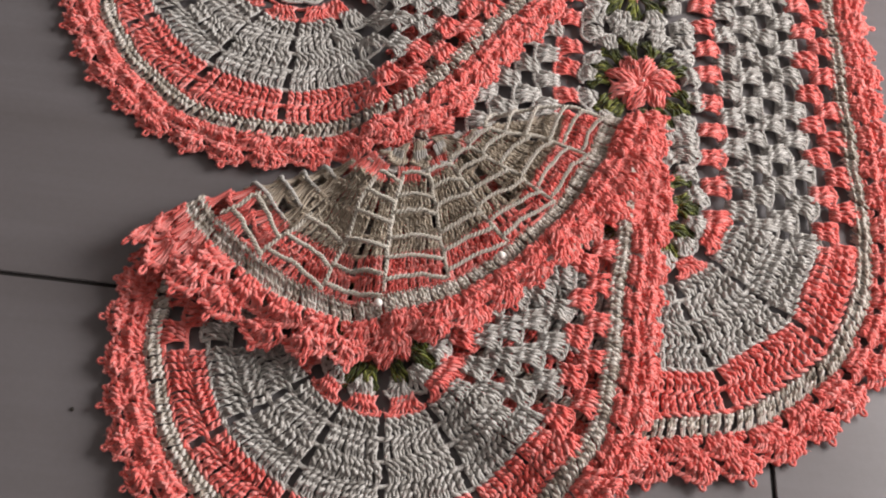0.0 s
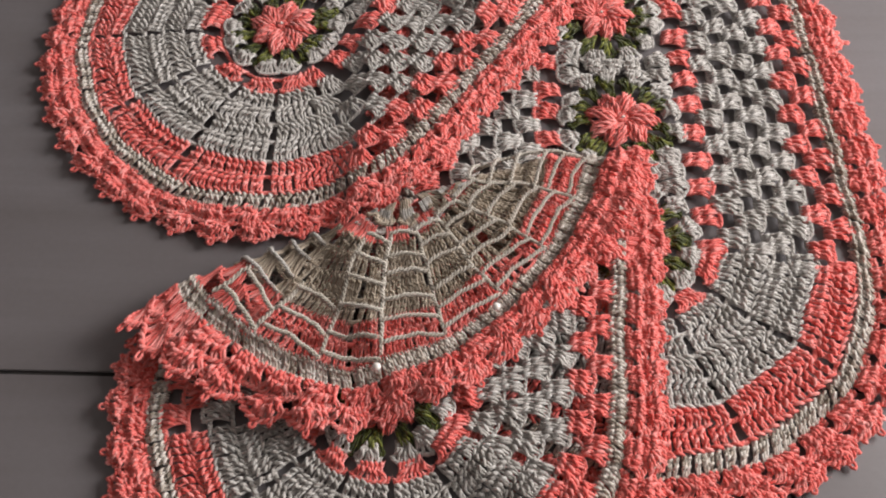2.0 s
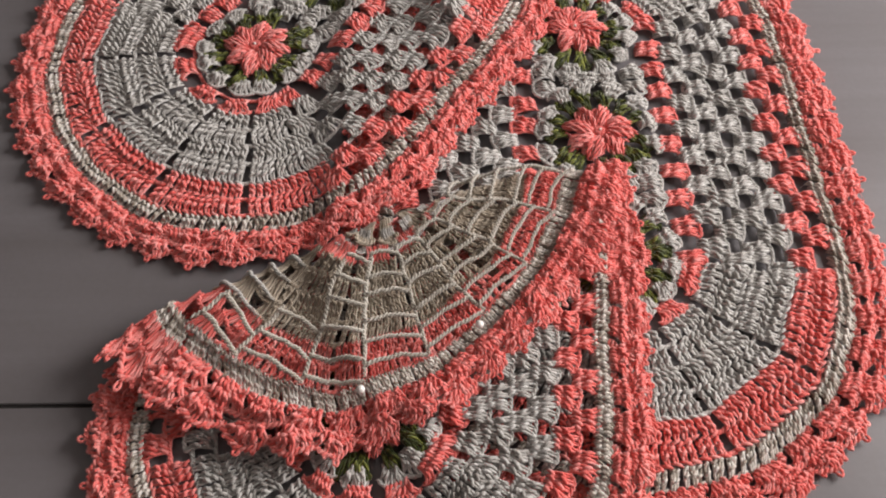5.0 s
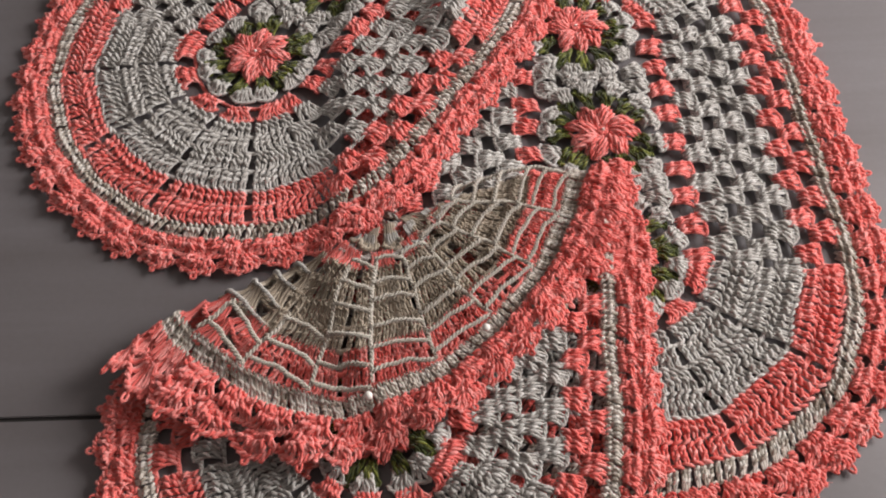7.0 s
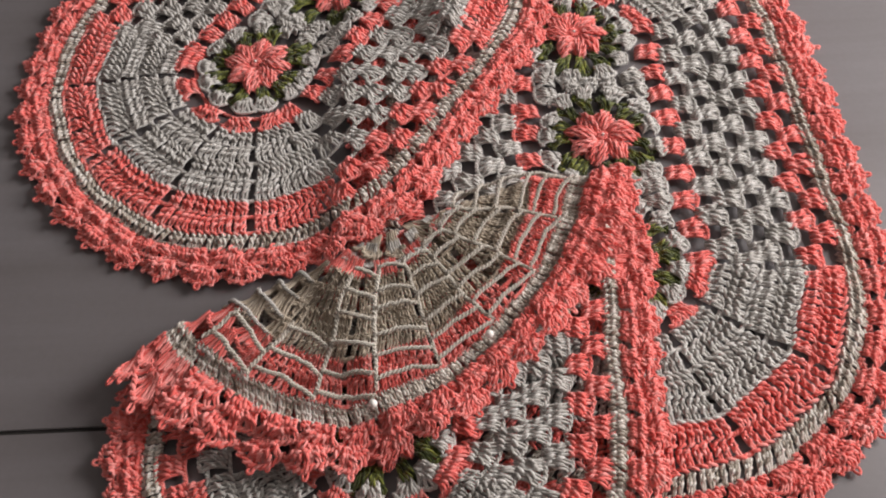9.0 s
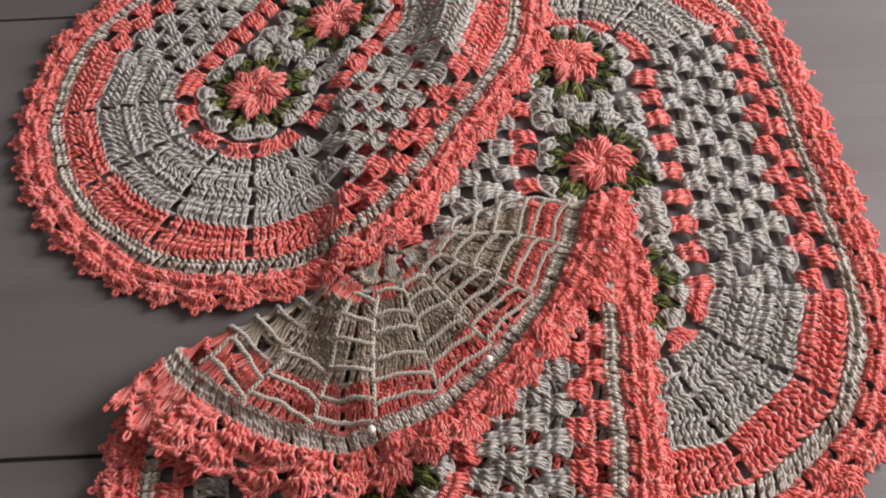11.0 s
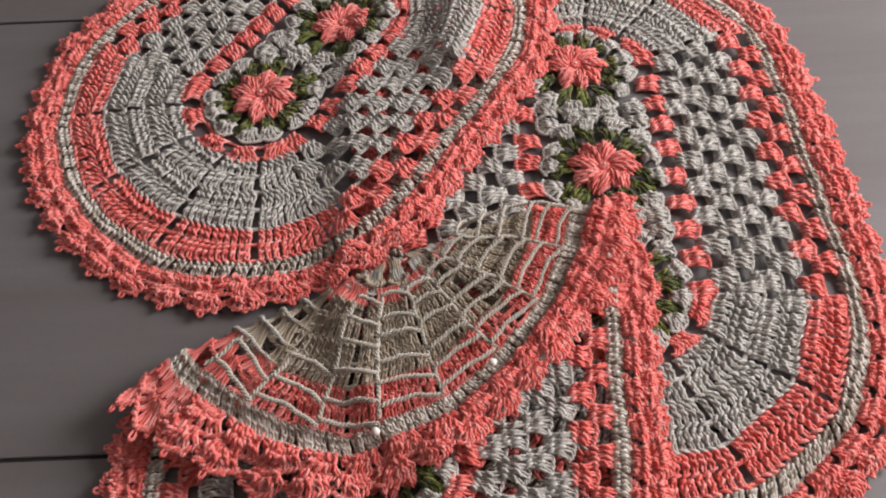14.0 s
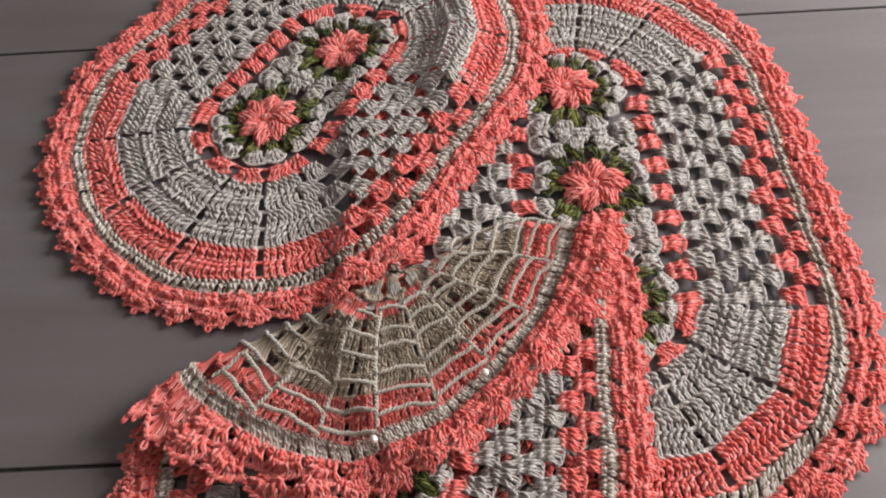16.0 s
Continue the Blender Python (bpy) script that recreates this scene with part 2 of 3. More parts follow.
# ---- room ----
x0, x1, y0, y1, hi = ROOM
tagged(box("wall_west", x0 - 0.15, x0, y0 - 0.15, y1 + 0.15, 0, hi, PAINT), "plain painted plaster wall", "wall", kind="structure")
tagged(box("wall_south", x0, x1, y0 - 0.15, y0, 0, hi, PAINT), "plain painted plaster wall", "wall", kind="structure")
tagged(box("wall_north", x0, x1, y1, y1 + 0.15, 0, hi, PAINT), "plain painted plaster wall", "wall", kind="structure")
bm = bmesh.new()
for a in ((y0 - 0.15, WIN[0], 0, hi), (WIN[1], y1 + 0.15, 0, hi), (WIN[0], WIN[1], 0, WIN[2]), (WIN[0], WIN[1], WIN[3], hi)):
    c = bmesh.ops.create_cube(bm, size=1)["verts"]
    for q in c:
        q.co = (x1 + (q.co.x + 0.5) * 0.15, a[0] + (q.co.y + 0.5) * (a[1] - a[0]), a[2] + (q.co.z + 0.5) * (a[3] - a[2]))
me = bpy.data.meshes.new("wall_east")
bm.to_mesh(me)
bm.free()
me.materials.append(PAINT)
tagged(new("wall_east", me), "plain painted wall with one window opening", "wall", kind="structure")
tagged(box("ceiling", x0 - 0.15, x1 + 0.15, y0 - 0.15, y1 + 0.15, hi, hi + 0.1, CEIL), "plain white ceiling", "ceiling", kind="structure")

# floor: large porcelain tiles with thin dark joints
TW, TH, JX, JY, GAP = 1.114, 0.557, 0.348, 0.402, 0.0036
floor = tagged(box("floor", x0 - 0.15, x1 + 0.15, y0 - 0.15, y1 + 0.15, -0.06, -0.0025, GROUT), "light grey porcelain tile floor with thin dark joints", "floor", kind="structure")
tile_mesh = box("tile", GAP / 2, TW - GAP / 2, GAP / 2, TH - GAP / 2, -0.0024, 0.0, TILE, 0.0007)
for i in range(-2, 2):
    for j in range(-4, 4):
        ob = new("tile", tile_mesh.data)
        ob.location = (JX + i * TW, JY + j * TH, 0)
        ob.parent = floor
bpy.data.objects.remove(tile_mesh)


# ---- crochet rugs ----
def smooth(x, a, b):
    q = np.clip((x - a) / (b - a), 0, 1)
    return q * q * (3 - 2 * q)


class Rug:
    """An oval rug: flowers along its axis (y, from 0 to length), rounds of stitches about them."""

    def __init__(self, centre, heading, length, scale=1.0, stretch=1.0, twist=0.0, stretch_far=None, shear=0.0, square=1.0, border=1.0, open_gap=0.0, twist_far=None, facet=0.65, span=77.5, pitch=0.0385, bulge=0.0):
        self.c, self.k, self.scale, self.twist = np.array(centre, float), stretch, scale, radians(twist)
        self.kf, self.shear, self.square, self.border, self.wide = stretch_far or stretch, shear, square, border, radians(open_gap)
        self.tf = self.twist if twist_far is None else radians(twist_far)
        self.bulge = bulge
        self.facet, self.pitch, self.span = facet, pitch, (radians(span), radians(77.5))  # near, far: half the angle of the blocks
        self.L, self.seed = length / scale, 10 * centre[0] + heading
        a = radians(heading)
        self.axis, self.across = np.array((math.cos(a), math.sin(a))), np.array((math.sin(a), -math.cos(a)))

    def plan(self, p):
        """Flat coordinates to the floor plan."""
        x, y, s = p[:, :1], p[:, 1:2], self.seed
        x, y = x + 0.0011 * np.sin(y * 67 + x * 41 + s) + 0.0004 * np.sin(y * 211 - x * 143 + 2 * s), y + 0.0011 * np.sin(x * 73 - y * 51 + 3 * s) + 0.0004 * np.sin(x * 187 + y * 167 + s)
        return self.c + self.scale * (x * self.across + y * self.axis)

    def inside(self, w):
        """How far a place of the floor plan lies within the rug's outline, in metres."""
        d = (w - self.c) / self.scale
        x, y = d @ self.across, d @ self.axis
        over = np.where(y < 0, y / self.k, np.where(y > self.L, (y - self.L) / self.kf, 0))
        return (0.25 - np.hypot(x, over)) * self.scale

    def end(self, far, r, th):
        """A place at r and th of one rounded end; between the gaps of the blocks its rows run straight."""
        th = np.asarray(th, float)
        r = np.broadcast_to(r, th.shape)
        turn = th - (self.tf if far else self.twist)
        half = self.span[1 if far else 0]
        step = 0.4 * half
        rel = np.mod(turn + half, step) - step / 2
        straight = self.facet * smooth(r, 0.06, 0.10) * (1 - smooth(r, 0.18, 0.23)) * (np.abs(turn) < half)
        r = r * (1 + straight * (math.cos(step / 2) / np.cos(rel) - 1))
        if far:
            sn, cs = np.sin(th), np.cos(th)
            sn, cs = np.sign(sn) * np.abs(sn) ** self.square, np.sign(cs) * np.abs(cs) ** self.square
            return np.stack([-r * sn - self.widen(r, sn), self.L + self.kf * r * cs], -1)
        return np.stack([r * np.sin(th) + self.shear * r * np.cos(th) - self.widen(r, -np.sin(th)), -self.k * r * np.cos(th)], -1)

    def widen(self, r, side):
        """How far one long side stands out beyond the other."""
        return self.bulge * smooth(side, 0.0, 0.9) * (0.6 + 0.4 * smooth(r, 0.06, 0.12))

    def contour(self, r, n, shift=0.0):
        """n places and outward directions at even steps round the outline at r."""
        th = np.linspace(-math.pi / 2, math.pi / 2, 60)
        p = np.concatenate([self.end(0, r, th), self.end(1, r, th)])
        p = np.concatenate([p, p[:1]])
        q, _ = resample(p, 1441)
        i = ((np.arange(n) + shift) / n * 1440).astype(int) % 1440
        t = q[(i + 3) % 1440] - q[(i - 3) % 1440]
        t /= np.linalg.norm(t, axis=1, keepdims=True)
        return q[i], np.stack([t[:, 1], -t[:, 0]], 1)

    def sideline(self, left, r):
        """The line at r between the solid blocks of the two ends, along one side."""
        near, distant = self.span[0] - radians(2.5), self.span[1] - radians(2.5)
        h = math.pi / 2
        if not left:
            first, second = np.linspace(self.twist + near, h, 8), np.linspace(-h, self.tf - distant, 8)
            return np.concatenate([self.end(0, r, first), self.end(1, r, second)])
        first, second = np.linspace(self.tf + distant, h, 8), np.linspace(-h, self.twist - near - self.wide, 8)
        return np.concatenate([self.end(1, r, first), self.end(0, r, second)])


ROWS_AT = (0.058, 0.078, 0.0985, 0.119, 0.1395, 0.160, 0.178, 0.196)  # the rounds' radii: coral, four white, two coral


def petal(ang):
    st = Strands()
    out = np.array((math.cos(ang), math.sin(ang)))
    sd = np.array((-out[1], out[0]))
    q = np.linspace(0, 1, 10)
    for w in np.linspace(-1, 1, 6):
        r = 0.006 + (0.0300 - 0.003 * w * w + rng.normal(0, 0.0016)) * q
        lat = w * 0.0084 * np.sin(math.pi * np.clip(q * 0.80 + 0.06, 0, 1)) ** 0.8 + rng.normal(0, 0.0012) * q * q
        h = 0.005 + (0.0085 - 0.004 * w * w + rng.normal(0, 0.001)) * np.sin(math.pi * (q * 0.8 + 0.12))
        c = np.stack([out[0] * r + sd[0] * lat, out[1] * r + sd[1] * lat, h], 1)
        ph = 2 * math.pi * 1.8 * q + rng.uniform(0, 6)
        for s in (0, math.pi):
            p = c.copy()
            p[:, :2] += sd * (0.0016 * np.cos(ph + s))[:, None]
            p[:, 2] += 0.0016 * np.sin(ph + s)
            st.add(p, 0.00125, 5)
    return st


def sphere_mesh(name, at, r, mat):
    bm = bmesh.new()
    bmesh.ops.create_uvsphere(bm, u_segments=16, v_segments=10, radius=r)
    bmesh.ops.translate(bm, verts=bm.verts, vec=at)
    me = bpy.data.meshes.new(name)
    bm.to_mesh(me)
    bm.free()
    for poly in me.polygons:
        poly.use_smooth = True
    me.materials.append(mat)
    return me


def flower(rug, thing, warp, x, y, leaf=None):
    shift = lambda v: warp(v + np.array((x, y, 0)))
    st = Strands()
    a = np.linspace(0, 2 * math.pi, 40)
    braid(st, np.stack([0.0075 * np.cos(a), 0.0075 * np.sin(a), np.full(40, 0.0075)], 1), pitch=0.006)
    braid(st, np.stack([0.0036 * np.cos(a), 0.0036 * np.sin(a), np.full(40, 0.0095)], 1), pitch=0.004)
    fl = part("flower", st.mesh("flower", CORAL, shift), thing, "coral crochet flower with raised petals")
    turn = rng.uniform(0, 0.7)
    for k in range(8):
        part("petal", petal(turn + k * math.pi / 4 + rng.normal(0, 0.04)).mesh("petal", CORAL, shift), fl)
    at = warp(np.array([[x, y, 0.0122]]))[0]
    part("pearl_bead", sphere_mesh("pearl_bead", at, 0.0015, PEARL), fl, "small glossy pearl bead")
    # green leaf round, peeping out between the petals
    st = Strands()
    for k in range(13):
        g = turn + (k + 0.5 + rng.normal(0, 0.12)) * 2 * math.pi / 13
        out = np.array((math.cos(g), math.sin(g)))
        far = 0.054 + 0.008 * abs(out[1]) ** 2
        fan(st, out * 0.026, out, far - 0.026 + rng.normal(0, 0.0015), 0.0085, 4, puff=0.0035, width=0.4, h1=0.005)
    part("leaf_round", st.mesh("leaf_round", leaf or GREEN, shift), thing, "white round behind the flower, shade in its colour" if leaf else "variegated dark and light green leaf round")
    # white bobbles round the flower
    for k in range(13):
        g = (k + 0.5 + rng.normal(0, 0.07)) * 2 * math.pi / 13
        out = np.array((math.cos(g), math.sin(g)))
        inner = 0 < y + out[1] * 0.02 < rug.L
        r0 = 0.0425 + (0.008 * out[1] ** 2 if inner else 0)
        r1 = 0.060 + (0.012 * out[1] ** 2 if inner else 0.003)
        st = Strands()
        fan(st, out * (r0 - 0.002), out, r1 - r0 + 0.004 + rng.normal(0, 0.0012), rng.uniform(0.0104, 0.0120), 5, puff=rng.uniform(0.003, 0.0046), width=0.42, h1=0.0062, bend=0.9, dome=0.22, radius=0.0013, half=0.00135, knot=0.0010, cord=0.0012)
        part("bobble", st.mesh("bobble", WHITE, shift), thing)


def spacer(rug, thing, warp, y):
    """White clusters that fill the side notches between two flowers."""
    for sx in (-1, 1):
        for dy in (-0.0125, 0.0125):
            st = Strands()
            fan(st, (sx * 0.032, y + dy * 0.6), np.array((sx, dy * 16)) / math.hypot(1, dy * 16), 0.027, 0.0120, 5, puff=0.004, width=0.45, h1=0.0062, bend=0.8, dome=0.2, half=0.00135, knot=0.0010, cord=0.0012)
            part("bobble", st.mesh("bobble", WHITE, warp), thing)


def bridge(rug, thing, warp, y):
    """White bobbles that meet between two flowers."""
    for sx in (-0.019, 0.0, 0.019):
        for way in (-1, 1):
            st = Strands()
            fan(st, (sx + rng.normal(0, 0.0008), y - way * 0.011), (0.0, way), 0.0125, 0.0080, 4, puff=0.004, width=0.5, h1=0.0062, bend=0.8, dome=0.2, half=0.00135, knot=0.0010, cord=0.0012)
            part("bobble", st.mesh("bobble", WHITE, warp), thing)


def block(rug, thing, warp, far, a0, a1, rows, counts, mat, lead=0.0, back=False):
    """A solid wedge of double-crochet rows; chains bridge the gap to its neighbour."""
    whole = None
    zig = 1.0
    for (r0, r1), n in zip(zip(rows, rows[1:]), counts):
        st = Strands()
        g = 0.0062 / r1
        th = np.linspace(a0 + g, a1 - g, n)
        lean = rng.normal(0, 0.03)
        base = rug.end(far, r0 - 0.0004, th + lean * 0.3 * (a1 - a0) / n)
        top = rug.end(far, np.full(n, r1 + 0.0002) + rng.normal(0, 0.0005, n), th)
        base += rng.normal(0, 0.0007, base.shape)
        top += rng.normal(0, 0.0006, top.shape)
        posts(st, base, top, puff=0.0016, bow=zig * rng.uniform(0.0002, 0.0010, n), radius=0.00132, uneven=0.0008, half=0.00155 + 0.0002 * (r1 < 0.11), slant=zig, back=back, bold=1.0)
        zig = -zig
        # the top loop of each stitch lies across the row's edge
        pitch = (th[-1] - th[0]) / (n - 1)
        u = np.linspace(-0.62, 0.62, 5)[None, :]
        at = th[:, None] + pitch * u
        rim = r1 + zig * 0.0021 * u / 0.62 + rng.normal(0, 0.0005, (n, 1))
        loop = rug.end(far, rim.ravel(), at.ravel()).reshape(n, 5, 2)
        hh = 0.0064 - 0.0024 * (u / 0.62) ** 2 + rng.uniform(-0.0006, 0.0006, (n, 1))
        st.add(np.concatenate([loop, hh[..., None]], 2), 0.00155, 5)
        for e0, e1 in ((a0 - g * 1.1 - lead, a0 + g * 1.4), (a1 - g * 1.4, a1 + g * 1.1)):
            braid(st, rug.end(far, r1 - 0.0006, np.linspace(e0, e1, 6)), pitch=0.0066, h=0.0044, amp=0.0012, radius=0.00125)
        me = st.mesh("block" if whole is None else "stitch_band", mat, warp)
        if whole is None:
            whole = part("block", me, thing, "solid block of treble rows")
        else:
            part("stitch_band", me, whole)


def strays(st, at, out, flip):
    """Loops of yarn that lie over a shell, each its own way."""
    k = 4
    q = np.linspace(0, 1, 7)[None, :]
    sd = np.array((-out[1], out[0]))
    at = at + rng.uniform(-0.010, 0.010, (k, 1)) * sd + rng.uniform(-0.006, 0.006, (k, 1)) * out
    a = math.atan2(out[1], out[0]) + rng.normal(0, 0.9, k)
    way = np.stack([np.cos(a), np.sin(a)], 1)[:, None]
    cross = np.stack([-np.sin(a), np.cos(a)], 1)[:, None]
    ln = rng.uniform(0.005, 0.009, (k, 1, 1))
    xy = at[:, None] + ln * (way * (q[..., None] - 0.5) + cross * 0.35 * rng.choice([-1, 1], (k, 1, 1)) * np.sin(math.pi * q)[..., None])
    h = 0.0070 + 0.0028 * np.sin(math.pi * q) + rng.uniform(-0.001, 0.0015, (k, 1))
    st.add(np.concatenate([xy, (0.006 - h if flip else h)[..., None]], 2), 0.0013, 5)


def picot(st, at, out, flip, size=0.0042):
    """A small closed loop of chain that stands off the edge."""
    sd = np.array((-out[1], out[0]))
    a = np.linspace(-0.35 * math.pi, 1.35 * math.pi, 9)
    lean = rng.normal(0, 0.0006, 2)
    xy = at + lean + out * (size * (0.75 + 0.75 * np.sin(a)))[:, None] + sd * (size * 0.55 * np.cos(a))[:, None]
    h = np.full((9, 1), 0.0052) + rng.normal(0, 0.0004, (9, 1))
    st.add(np.concatenate([xy, 0.006 - h if flip else h], 1), 0.00135, 5)


def shell(foot, out, gap, gap_out, b, warp, thing, flip):
    """One repeat of the border: a shell on the ecru round, and a pointed one with picots over the gap beside it."""
    st = Strands()
    fan(st, foot, out, 0.0200 * b, 0.0176, 7, puff=0.0040, width=0.50, h1=0.0058, bend=0.5, dome=0.20, flip=flip, radius=0.00125, half=0.00145, uneven=0.0012, knot=0.0016, cord=0.0013, bold=0.7)
    fan(st, foot + out * 0.004, out, 0.0125 * b, 0.0105, 4, puff=0.0030, width=0.15, h1=0.0085, chain=False, bend=0.3, flip=flip, radius=0.00120, half=0.0012, uneven=0.0012)
    fan(st, foot - out * 0.0015, out, 0.011 * b, 0.0165, 5, puff=0.001, width=0.95, h1=0.004, chain=False, flip=flip, bend=0.0, half=0.0016, uneven=0.0008)
    strays(st, foot + out * 0.008 * b, out, flip)
    whole = part("shell", st.mesh("shell", CORAL, warp), thing)
    st = Strands()
    sd = np.array((-gap_out[1], gap_out[0]))
    gap = gap + rng.normal(0, 0.0006, 2)
    tops = fan(st, gap, gap_out, 0.0200 * b, 0.0176, 7, point=0.9, puff=0.0036, width=0.44, h1=0.0052, bend=0.4, dome=0.22, flip=flip, radius=0.00125, half=0.00145, uneven=0.0012, knot=0.0016, cord=0.0013, bold=0.7)
    fan(st, gap + gap_out * 0.003, gap_out, 0.0120 * b, 0.0100, 4, puff=0.0030, width=0.15, h1=0.0080, chain=False, bend=0.3, flip=flip, radius=0.00120, half=0.0012, uneven=0.0012)
    fan(st, gap - gap_out * 0.0135 * b, gap_out, 0.0135 * b, 0.0050, 3, puff=0.001, width=0.9, h1=0.004, chain=False, flip=flip, bend=0.0, half=0.0013)
    for k, size in ((1, 0.0026), (3, 0.0044), (5, 0.0026)):
        picot(st, tops[k], gap_out * 0.92 + sd * 0.3 * (k - 3) / 2, flip, size * rng.uniform(0.85, 1.1))
    strays(st, gap + gap_out * 0.008 * b, gap_out, flip)
    part("picot_tip", st.mesh("picot_tip", CORAL, warp), whole)


def build_rug(rug, thing, warp, flowers, far_white=None):
    for x, y in flowers:
        flower(rug, thing, warp, x, y, far_white if y > 0.05 else None)
    for (_, y), (_, y2) in zip(flowers, flowers[1:]):
        spacer(rug, thing, warp, (y + y2) / 2)
        if far_white is None:
            bridge(rug, thing, warp, (y + y2) / 2)
    if far_white is None:
        for far in (0, 1):
            st = Strands()
            mid = rug.tf if far else rug.twist
            braid(st, rug.end(far, 0.0605, np.linspace(mid - 1.3, mid + 1.3, 30)), pitch=0.0072, h=0.0022, amp=0.0013, radius=0.0012)
            part("joining_chain", st.mesh("joining_chain", CORAL, warp), thing, "coral chain round the end flower")
    for far in (0, 1):
        a = rug.span[far]
        edges = (rug.tf if far else rug.twist) + np.linspace(-a, a, 6)
        for a0, a1 in zip(edges, edges[1:]):
            lead = rug.wide if a0 == edges[0] and not far else 0.0
            st = Strands()
            th = (a0 + a1) / 2
            foot, tip = rug.end(far, 0.058, th), rug.end(far, 0.078, th)
            out = (tip - foot) / np.linalg.norm(tip - foot)
            fan(st, foot, out, np.linalg.norm(tip - foot) + 0.002, 0.0150, 5, puff=0.003, width=0.6, half=0.0017, radius=0.00135, bold=0.4, knot=0.0013, cord=0.0012)
            part("bobble", st.mesh("bobble", CORAL, warp), thing)
            block(rug, thing, warp, far, a0, a1, ROWS_AT[1:6], (6, 8, 10, 11), far_white if far and far_white else WHITE, lead, bool(far and far_white))
            block(rug, thing, warp, far, a0, a1, ROWS_AT[5:8], (12, 13), CORAL, lead, bool(far and far_white))
    for left in (0, 1):
        base, ln = resample(rug.sideline(left, 0.12), 2)
        n = max(3, round(ln / rug.pitch))
        for row in range(7):
            r0, r1 = ROWS_AT[row], ROWS_AT[row + 1]
            line, _ = resample(rug.sideline(left, r0), 200)
            if 2 <= row <= 5:
                st = Strands()
                braid(st, line[4:-4:4] + rng.normal(0, 0.0004, (48, 2)), pitch=0.0072, h=0.0022, amp=0.0012, radius=0.0011)
                part("joining_chain", st.mesh("joining_chain", WHITE, warp), thing)
            q = (np.arange(n) + 0.5) / n if row % 2 else np.linspace(0.015, 0.985, n + 1)
            for f in q:
                i = int(f * 199)
                t = line[min(i + 2, 199)] - line[max(i - 2, 0)]
                t /= np.linalg.norm(t)
                out = np.array((t[1], -t[0]))
                st = Strands()
                turn = rng.normal(0, 0.08)
                out = out * math.cos(turn) + t * math.sin(turn)
                fan(st, line[i] - out * 0.0025, out, r1 - r0 + 0.0080, rng.uniform(0.0106, 0.0122) * (0.88 if row == 0 else 1.0), 4, puff=rng.uniform(0.0020, 0.0036), width=0.66, h1=0.0056, bend=0.6, dome=0.09, uneven=0.0012, radius=0.00144, half=0.0018, knot=0.0012, cord=0.0011, bold=0.35)
                part("bobble", st.mesh("bobble", CORAL if row in (0, 5, 6) else far_white if far_white and line[i][1] > rug.L * 0.6 else WHITE, warp), thing)
    # one ecru round, then the scalloped border
    n = int((2 * rug.L + 2 * math.pi * 0.205) / 0.0058)
    st = Strands()
    b0, _ = rug.contour(0.1965, n)
    b1, _ = rug.contour(0.2125, 4 * n)
    k = np.arange(n)
    b1 = b1[(4 * k + 1 + rng.integers(-1, 3, n)) % (4 * n)]
    thick = 1.0 if far_white is None else 1.15
    posts(st, b0, b1, h0=0.0030, h1=0.0055, radius=0.00116 * thick, uneven=0.0012, half=0.0012 * thick, back=far_white is not None, bold=0.7, slant=rng.choice([-1.0, 1.0]))
    ring, way = rug.contour(0.2118, n, 0.3)
    nxt, _ = rug.contour(0.2118, n, 1.35)
    u = np.linspace(0, 1, 5)[None, :, None]
    tilt = (way * rng.uniform(0.0008, 0.0022, (n, 1)))[:, None] * (1 - 2 * u)
    hh = 0.0036 + 0.0016 * np.sin(math.pi * u) + rng.uniform(-0.0006, 0.0006, (n, 1, 1))
    st.add(np.concatenate([ring[:, None] * (1 - u) + nxt[:, None] * u + tilt, hh], 2), 0.00135, 5)
    part("ecru_round", st.mesh("ecru_round", ECRU, warp), thing, "mottled ecru round of trebles")
    n = round((2 * rug.L + 2 * math.pi * 0.23) / 0.0365)
    foot, out = rug.contour(0.211, n, 0.5)
    gap, gap_out = rug.contour(0.211 + 0.0145 * rug.border, n, 1.0)
    for k in range(n):
        shell(foot[k], out[k], gap[k], gap_out[k], rug.border, warp, thing, far_white is not None and foot[k][1] > rug.L * 0.8)


rug_long = Rug((0.2435, 0.541), 89.7, 0.284, 1.014, 1.02, 6)
rug_short = Rug((-0.111, 0.802), 56.5, 0.149, 1.028, 1.04, -9.75, 1.03, 0.10, twist_far=-13, facet=0.35, span=73.0, pitch=0.0345, bulge=0.014)
cover = Rug((0.028, 0.385), 85.0, 0.180, 0.91, 1.0, -2.5, 0.905, 0.0, 0.9, 1.07, 6.0, 14.5, span=71.0, pitch=0.0345)


def ripple(w):
    return 0.0012 * (np.sin(w[:, 0] * 31 + w[:, 1] * 17) + np.sin(w[:, 0] * 13 - w[:, 1] * 41 + 1.3)) + 0.0012


def raise_on(rug, w):
    return 0.0125 * smooth(rug.inside(w), -0.03, 0.004)


def lay_long(p):
    w = rug_long.plan(p)
    return np.concatenate([w, (p[:, 2] + ripple(w))[:, None]], 1)


RIDGE_A, RIDGE_B = np.array((0.098, 0.842)), np.array((0.135, 1.02))


